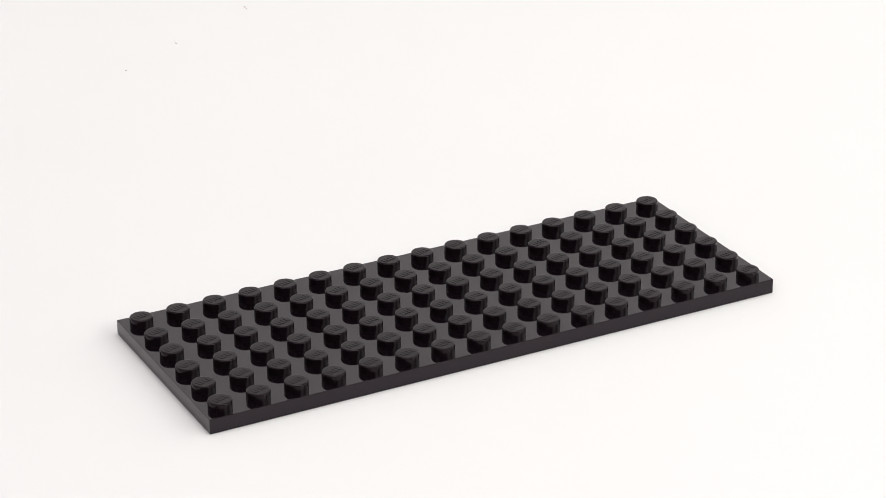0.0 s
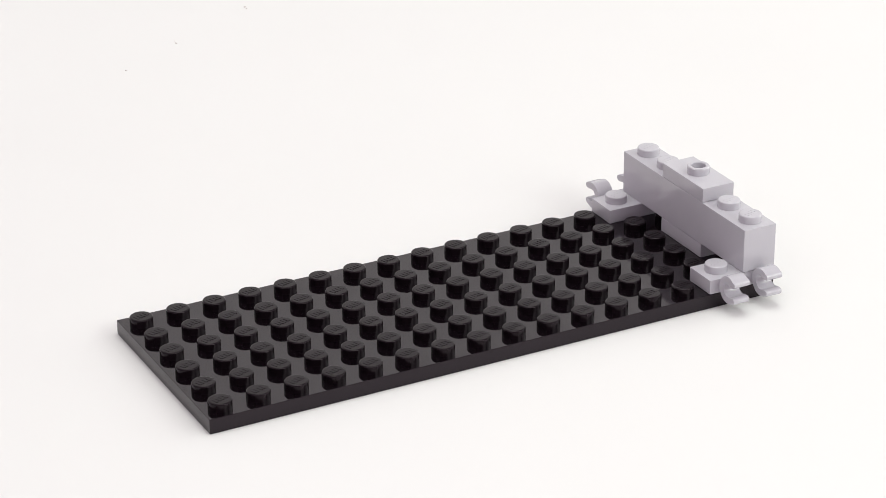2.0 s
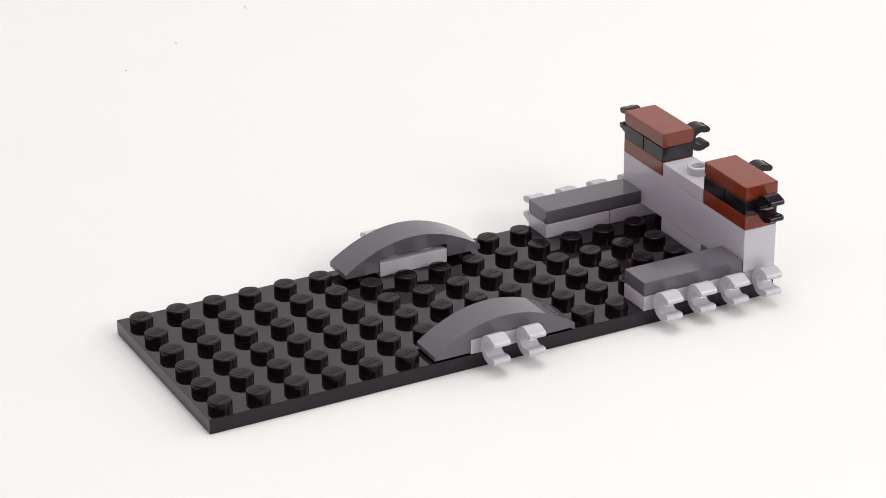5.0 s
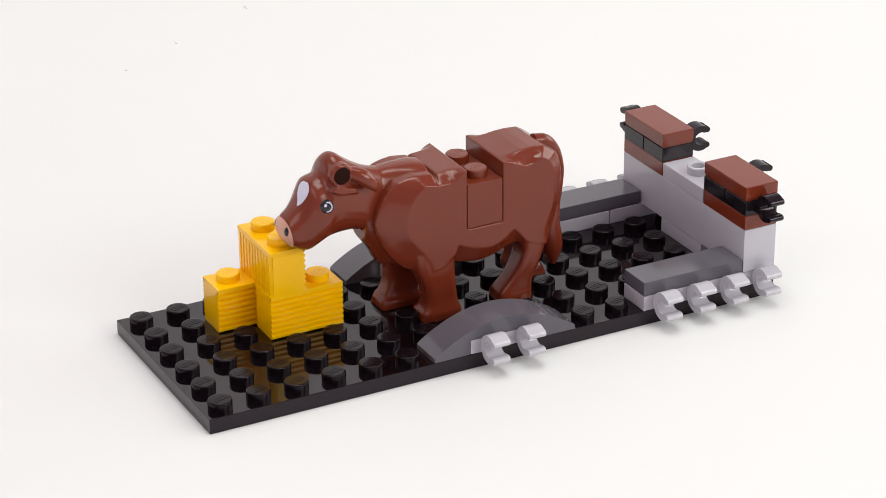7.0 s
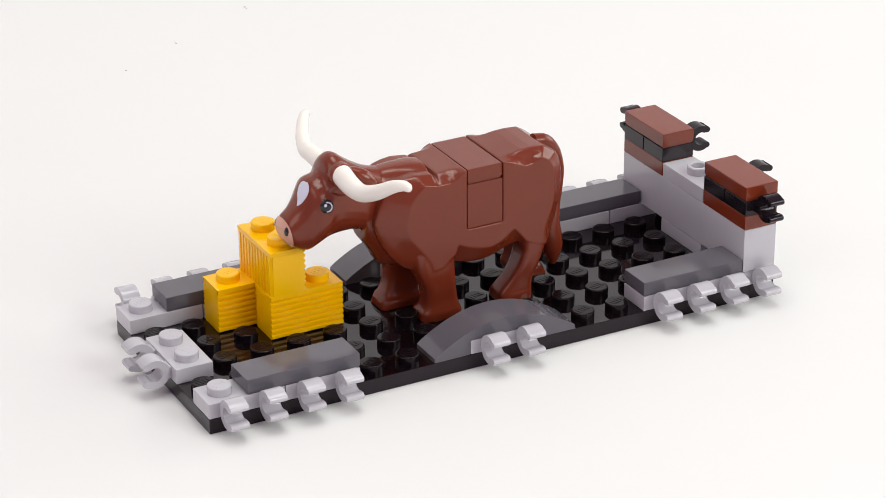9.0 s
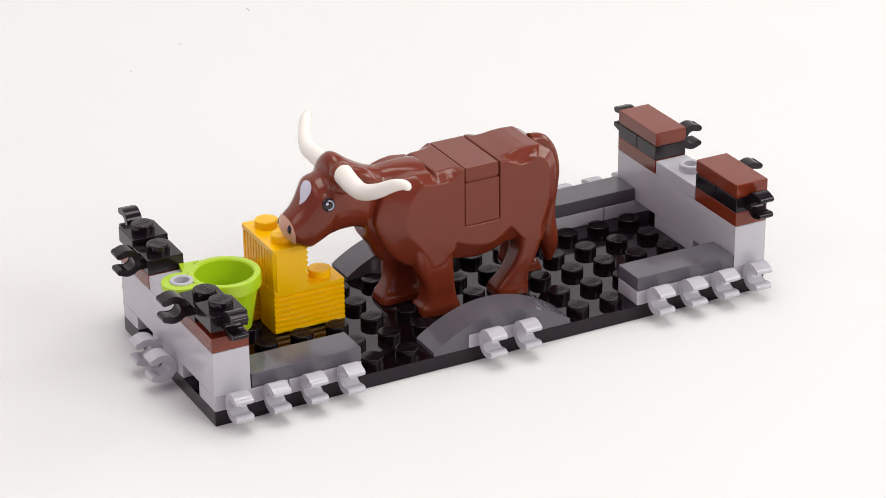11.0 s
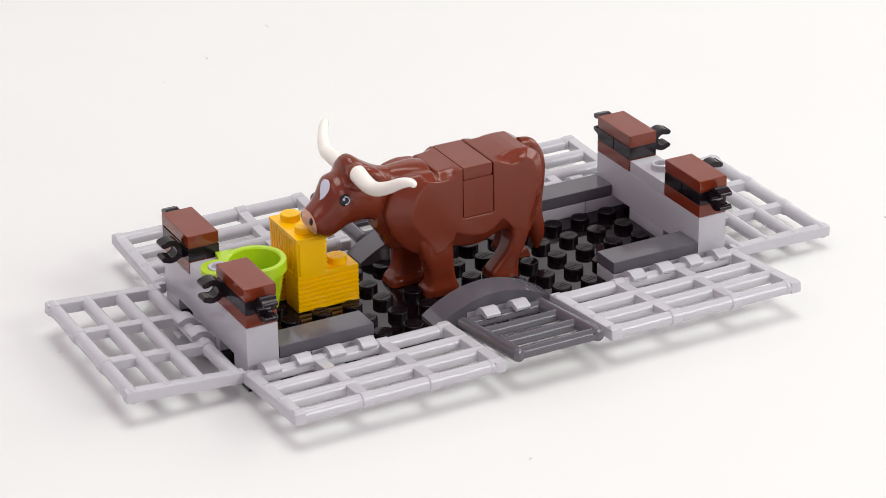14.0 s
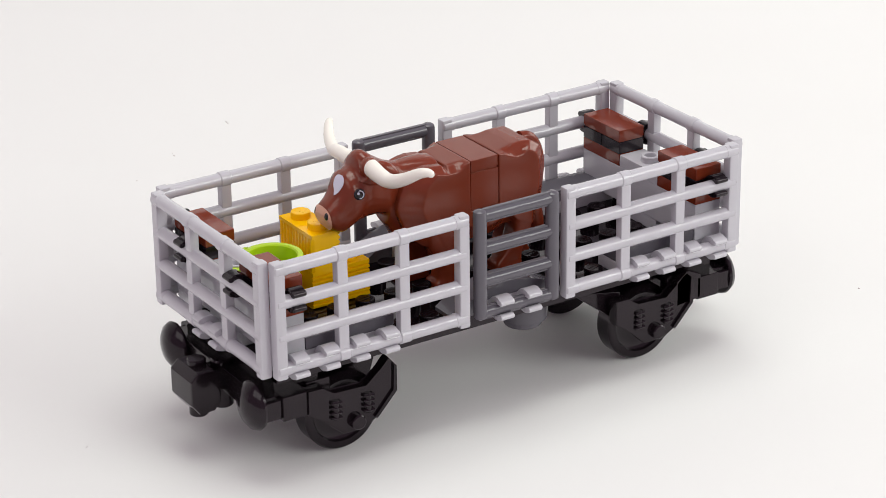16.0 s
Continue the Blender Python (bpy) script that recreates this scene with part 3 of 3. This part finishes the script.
# ---- wheel set with buffers and coupling ----
def wheel_set():
    t = thing("wheel_set", "black plastic train wheel set with buffers and coupling", "toy wheels", "wheel sets of the wagon")
    z0 = 24.5

    def put(name, bm, label="", parent=t, smooth=35):
        bmesh.ops.translate(bm, verts=bm.verts, vec=Vector((0, -24, z0)))
        return part(name, bm, BLACK, parent, label, smooth)

    bm = box(bmesh.new(), 0.3, 8.1, -3.2, 31.7, 39.9, -0.05, 0.2)
    prism(bm, [(6, -0.4), (32.5, -0.4), (32, -3.2), (30.5, -9.0), (26, -14), (8, -14)], Matrix(((1, 0, 0, 0), (0, 0, 1, 9.2), (0, 1, 0, 0), (0, 0, 0, 1))), 29.6, 0.4)
    prism(bm, [(29, -3.0), (42.0, -0.4), (41.6, -1.8), (31.2, -9.6), (29, -9.6)], Matrix(((1, 0, 0, 0), (0, 0, 1, 36.0), (0, 1, 0, 0), (0, 0, 0, 1))), 9.6, 0.3)
    box(bm, 0.6, 2.6, -6.2, 12.5, 45.4, -0.4, 0.3)
    for y in (1.6, 43.4):
        box(bm, 8.5, y, -8.8, 15.0, y + 3.0, -2.6, 0.3)
    put("deck", bm)
    bm = box(bmesh.new(), -3.0, 1.0, -9.6, 3.0, 47.0, -3.4, 0.4)
    box(bm, 2.5, 16, -6.5, 9, 32, -3.2, 0.3)
    put("headstock", bm)
    AX, AZ = 20.2, -14.5
    for sgn in (1, -1):
        f = lambda y: 24 - sgn * (24 - y)
        side = Matrix(((1, 0, 0, 0), (0, 0, sgn, f(-1.2)), (0, 1, 0, 0), (0, 0, 0, 1)))
        turned = lambda pts: [(x if sgn > 0 else 2 * AX - x, z) for x, z in pts]     # the casting is alike when turned about
        outline = [(7.3, -3.2), (11.2, -3.3), (14.3, -6.1), (23.2, -6.5), (27.3, -3.2), (29.2, -0.4), (31.2, -2.8), (31.2, -9.4), (25.5, -15.4), (22.6, -17.2), (16.6, -17.2), (12.5, -12.9), (7.3, -9.7)]
        fr = put("side_frame", prism(bmesh.new(), turned(outline), side, 2.6, 0.3))
        rib = Matrix(((1, 0, 0, 0), (0, 0, sgn, f(-1.8)), (0, 1, 0, 0), (0, 0, 0, 1)))
        bm = prism(bmesh.new(), turned([(30.3, -2.0), (31.2, -2.9), (31.2, -9.4), (25.6, -15.3), (24.9, -14.6), (30.3, -9.0)]), rib, 1.2, 0.12)
        prism(bm, turned([(7.3, -3.3), (11.2, -3.4), (12.6, -4.7), (12.6, -12.7), (7.3, -9.6)]), rib, 1.0, 0.12)
        put("rim_rib", bm, parent=fr)
        for sx, z_top in ((14.6, -8.0), (23.4, -8.4)):
            sx = sx if sgn > 0 else 2 * AX - sx
            bm = bmesh.new()
            for k in range(4):
                zz = z_top - 1.3 * k
                rod(bm, (sx - 1.5, f(-1.75), zz), (sx + 1.5, f(-1.75), zz - 0.2), 0.42, 10, 0.2)
            rod(bm, (sx, f(-1.2), z_top + 0.4), (sx, f(-1.2), z_top - 4.6), 0.95, 12, 0.2)
            put("spring", bm, parent=fr)
        m = Matrix(((1, 0, 0, AX), (0, 0, -sgn, f(-1.0)), (0, 1, 0, AZ), (0, 0, 0, 1)))
        put("axle_cap", lathe(bmesh.new(), [(0, 0), (1.9, 0), (1.9, 1.5), (1.6, 1.8), (0, 1.8)], m, 20), parent=fr)
        bm = box(bmesh.new(), 0.9, min(f(-1.2), f(5)), -9.4, 7.6, max(f(-1.2), f(5)), -3.3, 0.25)
        box(bm, -3.8, min(f(-0.5), f(5.2)), -8.8, 1.2, max(f(-0.5), f(5.2)), -4.0, 0.3)
        if sgn < 0:                                       # on this side the wing runs on into the arm
            prism(bm, [(6.5, -2.6), (10.6, -0.6), (14.0, -3.0), (14.0, -9.6), (6.5, -8.8)], side, 2.4, 0.2)
        put("arm", bm)
        m = Matrix(((0, 0, -1, -1.0), (1, 0, 0, f(4.8)), (0, -1, 0, -6.2), (0, 0, 0, 1)))
        bm = lathe(bmesh.new(), [(0, -0.5), (2.3, -0.5), (2.3, 1.6), (5.2, 1.8), (5.9, 2.1), (6.1, 2.7), (5.6, 3.8), (4.1, 4.9), (2.0, 5.6), (0, 5.8)], m, 32)
        put("buffer", bm, smooth=40)
        m = Matrix(((1, 0, 0, AX), (0, 0, -sgn, f(10.4)), (0, 1, 0, AZ), (0, 0, 0, 1)))
        put("wheel", lathe(bmesh.new(), [(0, -0.2), (9.75, -0.2), (10.0, 0.1), (10.0, 4.8), (9.6, 5.3), (8.0, 5.3), (7.6, 4.7), (5.8, 4.0), (2.4, 4.2), (2.2, 5.2), (0, 5.2)], m, 48))
    put("axle", rod(bmesh.new(), (AX, 3, AZ), (AX, 45, AZ), 1.4, 14))
    # coupling
    bm = box(bmesh.new(), -6.5, 20.5, -9.0, 2.0, 27.5, -4.2, 0.4)
    rod(bm, (-1.6, 24, -14.5), (-1.6, 24, -2.2), 2.6, 20, 0.4)
    put("drawbar", bm)
    oct_ = [(-12.4, -4.0), (-10.4, -2.0), (-6.4, -2.0), (-4.6, -3.4), (-4.6, -10.6), (-6.4, -12.8), (-10.4, -12.8), (-12.4, -10.0)]
    m = Matrix(((1, 0, 0, 0), (0, 0, 1, 18.4), (0, 1, 0, 0), (0, 0, 0, 1)))
    bm = prism(bmesh.new(), oct_, m, 11.2, 0.9)
    rod(bm, (-8.0, 24, -15.2), (-8.0, 24, -12), 2.3, 20, 0.3)
    rod(bm, (-8.0, 24, -3), (-8.0, 24, -0.6), 2.3, 20, 0.3)
    put("coupling_block", bm)
    return t


# ---- black building plate ----
base = thing("building_plate", "glossy black six-by-sixteen building plate lying on white paper", "toy plate")
part("slab", box(bmesh.new(), G, G, 0, 128 - G, 48 - G, P, 0.15), SLAB, base)
studs(base, STUDBLACK, [4 + 8 * k for k in range(16)], [4 + 8 * k for k in range(6)], P, 20)

# ---- dust on the paper ----
rng = random.Random(7)
bm = bmesh.new()
for x, y in ((75, 198), (57, 186), (102, 213), (-22, 124), (178, -26), (171, -31), (182, 6), (41, -57), (-47, 196), (160, -58), (-30, 40)):
    for _ in range(rng.randint(1, 3)):
        r = rng.uniform(0.12, 0.3)
        m = Matrix.Translation((x + rng.uniform(-1, 1), y + rng.uniform(-1, 1), 0.05)) @ Euler((0, 0, rng.uniform(0, 6))).to_matrix().to_4x4() @ Matrix.Diagonal((1.6, 0.7, 0.5, 1))
        bmesh.ops.create_icosphere(bm, subdivisions=1, radius=r, matrix=m)
tagged(new("dust", mesh_of(bm, "dust", plastic("lint", (0.42, 0.36, 0.34), 0.8), 60)), "tiny grey dust specks scattered over the white paper", "dust", kind="stuff")

# ---- where each piece ends up in the model and when it is set down ----
PIECES = []      # thing, pose in the model, second it comes in, second it is seated, height it drops


def place(ob, m, t, settle=0.12, drop=2.5):
    PIECES.append((ob, m, t, t + settle, drop))
    return ob


def family(make, poses):
    first = make()
    for k, (m, t) in enumerate(poses):
        place(first if k == 0 else copy_thing(first, m), m, t)


Z1, Z2 = P, 2 * P
ZW = Z2 + BH
family(clip_plate, [
    (mm(128, 16, Z1, 0, 0, 90), 0.75), (mm(112, 0, Z1), 1.15), (mm(128, 48, Z1, 0, 0, 180), 1.15),
    (mm(96, 0, Z1), 3.7), (mm(112, 48, Z1, 0, 0, 180), 3.65),
    (mm(56, 0, Z1), 4.45), (mm(72, 48, Z1, 0, 0, 180), 4.5),
    (mm(16, 0, Z1), 7.65), (mm(32, 48, Z1, 0, 0, 180), 7.7),
    (mm(0, 0, Z1), 8.05), (mm(16, 48, Z1, 0, 0, 180), 8.05),
    (mm(0, 32, Z1, 0, 0, -90), 8.85)])
family(long_brick, [(mm(120, 0, Z2), 1.4), (mm(0, 0, Z2), 9.25)])
family(jumper, [(mm(120, 16, ZW), 1.75), (mm(0, 16, ZW), 9.6)])
family(brown_plate, [(mm(120, 32, ZW), 2.2), (mm(120, 0, ZW), 2.2), (mm(0, 32, ZW), 9.95), (mm(0, 0, ZW), 9.95)])
family(black_clip_plate, [
    (mm(128, 32, ZW + P, 0, 0, 90), 2.6), (mm(128, 8, ZW + P, 0, 0, 90), 2.6),
    (mm(128, 48, ZW + P, 0, 0, 180), 2.95), (mm(120, 0, ZW + P), 2.95),
    (mm(0, 40, ZW + P, 0, 0, -90), 10.6), (mm(0, 16, ZW + P, 0, 0, -90), 10.6),
    (mm(8, 48, ZW + P, 0, 0, 180), 10.95), (mm(0, 0, ZW + P), 10.95)])
family(lambda: tile(8, 16, BROWN, "reddish brown smooth tile capping the corner stack", "brown tiles"), [
    (mm(120, 32, ZW + 2 * P), 3.35), (mm(120, 0, ZW + 2 * P), 3.35), (mm(0, 32, ZW + 2 * P), 11.38), (mm(0, 0, ZW + 2 * P), 11.38)])
family(lambda: tile(24, 8, DARK, "dark grey smooth tile lying on the clip plates", "dark grey tiles"), [
    (mm(96, 0, Z2), 4.12), (mm(96, 40, Z2), 4.12), (mm(8, 0, Z2), 8.42), (mm(8, 40, Z2), 8.42)])
family(dome, [(mm(48, 0, Z1), 4.9), (mm(48, 40, Z1), 4.95)])
place(hay_brick(False, "yellow ribbed brick like a hay bale on the plate"), mm(16, 32, Z1), 5.3)
place(hay_brick(False, "yellow ribbed brick like a hay bale on the plate"), mm(24, 24, Z1), 5.55)
place(hay_brick(True, "yellow ribbed brick stacked on two others"), mm(32, 24, Z1 + BH, 0, 0, 90), 5.85)
place(cow(), mm(64, 24, Z1), 6.25)


def saddle_brick():
    t = thing("brick", "reddish brown two-stud brick set into the cow's back", "toy brick")
    part("body", box(bmesh.new(), 0.02, 0, 0, 7.98, 16, BH - 0.05, 0.12), COWBROWN, t)
    studs(t, COWBROWN, (4,), (4, 12), BH)
    return t


place(saddle_brick(), mm(64, 16, 22.4), 6.6)
place(tile(8, 16, COWBROWN, "reddish brown tile closing the cow's back", "cow's back tile"), mm(64, 16, 32.0), 7.02, 0.06)
place(horn(-1), mm(37.6, 17.6, 34), 7.35)
place(horn(1), mm(37.6, 30.4, 34), 7.35)
place(bucket(), mm(4, 24, ZW + P + 1.4, 0, 0, 0), 10.3)

# ---- fence panels on their clip axes: floor plan pose, seconds, share of the fold ----
AXZ = Z1 + CLIP_UP
PANELS = []
first = fence_panel()
for k, (x, y, turn, t, flat) in enumerate([
        (128 + CLIP_OUT, -2, 90, 11.68, 91), (-2.4 + 80, -CLIP_OUT, 0, 12.06, 84), (130, 48 + CLIP_OUT, 180, 12.06, 88),
        (-2, -CLIP_OUT, 0, 12.76, 85), (50, 48 + CLIP_OUT, 180, 12.76, 86), (-CLIP_OUT, 50, -90, 13.1, 85.8)]):
    PANELS.append((first if k == 0 else copy_thing(first, Matrix()), x, y, turn, t, flat))
first = gate_panel()
for k, (x, y, turn, t, flat) in enumerate([(52, -CLIP_OUT, 0, 12.42, 82), (76, 48 + CLIP_OUT, 180, 12.42, 88)]):
    PANELS.append((first if k == 0 else copy_thing(first, Matrix()), x, y, turn, t, flat))

wheels_a = wheel_set()
WHEELS = [(wheels_a, mm(0, 24, -24.5)), (copy_thing(wheels_a, Matrix()), mm(128, 24, -24.5, 0, 0, 180))]


def under_post():
    t = thing("round_brick", "dark grey round brick under the middle of the wagon", "toy brick")
    part("barrel", lathe(bmesh.new(), [(0, 0), (4.6, 0), (4.8, 0.3), (4.8, 1.6), (6.0, 1.8), (6.2, 2.2), (6.2, 9.2), (6.0, 9.5), (0, 9.5)], seg=32), DARK, t)
    return t


WHEELS.append((under_post(), mm(77.0, 13, -9.55)))
JUST = 1 / FPS
RISE = ((15.13, 0.0), (15.4, 1.0))


def raised(m, k):
    return Matrix.Translation((0, 0, LIFT * k)) @ m


def waiting(t, m):
    return [(0.0, m)] + [(t - k * JUST, m) for k in (4, 3, 2, 1)]


def rising(m):
    a, b = RISE[0][0], RISE[1][0]
    return [(a - JUST, m), (a, m), (b, raised(m, 1)), (b + JUST, raised(m, 1)), (16.0, raised(m, 1))]


def tray(k):
    """Spare pieces wait in rows on the table beside the set."""
    return 0.16 + 0.034 * (k % 9), -0.24 - 0.034 * (k // 9)


def motions():
    rest = raised(Matrix(), 0)
    walk(base, [(0.0, rest)] + rising(rest))
    for k, (ob, m, t, s, drop) in enumerate(PIECES):
        x, y = tray(k)
        wait = Matrix.Translation((x, y, 0.0014)) @ m.to_3x3().to_4x4()
        over = Matrix.Translation((0, 0, drop * MM)) @ m
        walk(ob, waiting(t, wait) + [(t, over), (s, m), (s + JUST, m)] + rising(m))
    for k, (ob, x, y, turn, t, flat) in enumerate(PANELS):
        wait = Matrix.Translation((0.20 + 0.075 * (k % 4), -0.52 - 0.075 * (k // 4), 0.0025)) @ pose(0, 0, 0, 90, 0, turn)
        at = lambda a: mm(x, y, AXZ, a, 0, turn)
        rows = waiting(t, wait) + [(t, Matrix.Translation((0, 0, 0.002)) @ at(flat)), (t + 0.12, at(flat)), (t + 0.15, at(flat))]
        rows += [(14.0, at(flat)), (14.04, at(flat))] + [(tt, at(flat * (1 - f))) for tt, f in FOLD[turn]]
        rows += [(14.75, at(0))] + rising(at(0))
        walk(ob, rows)
    for k, (ob, m) in enumerate(WHEELS):
        wait = Matrix.Translation((0.55, -0.30 - 0.09 * k, 0.0004)) @ m.to_3x3().to_4x4()
        set_ = raised(m, 1)
        walk(ob, waiting(15.43, wait) + [(15.43, set_), (15.43 + JUST, set_), (16.0, set_)])


# share of the way from lying flat to upright, by the side on which a panel hangs
FOLD = {side: tuple(zip((14.1, 14.2, 14.3, 14.4, 14.5, 14.6, 14.7), shares)) for side, shares in (
    (0, (0.09, 0.20, 0.33, 0.52, 0.68, 0.99, 1.0)), (180, (0.09, 0.24, 0.41, 0.56, 0.69, 0.93, 1.0)),
    (90, (0.08, 0.26, 0.44, 0.52, 0.60, 0.72, 1.0)), (-90, (0.06, 0.17, 0.31, 0.48, 0.61, 0.74, 1.0)))}
motions()
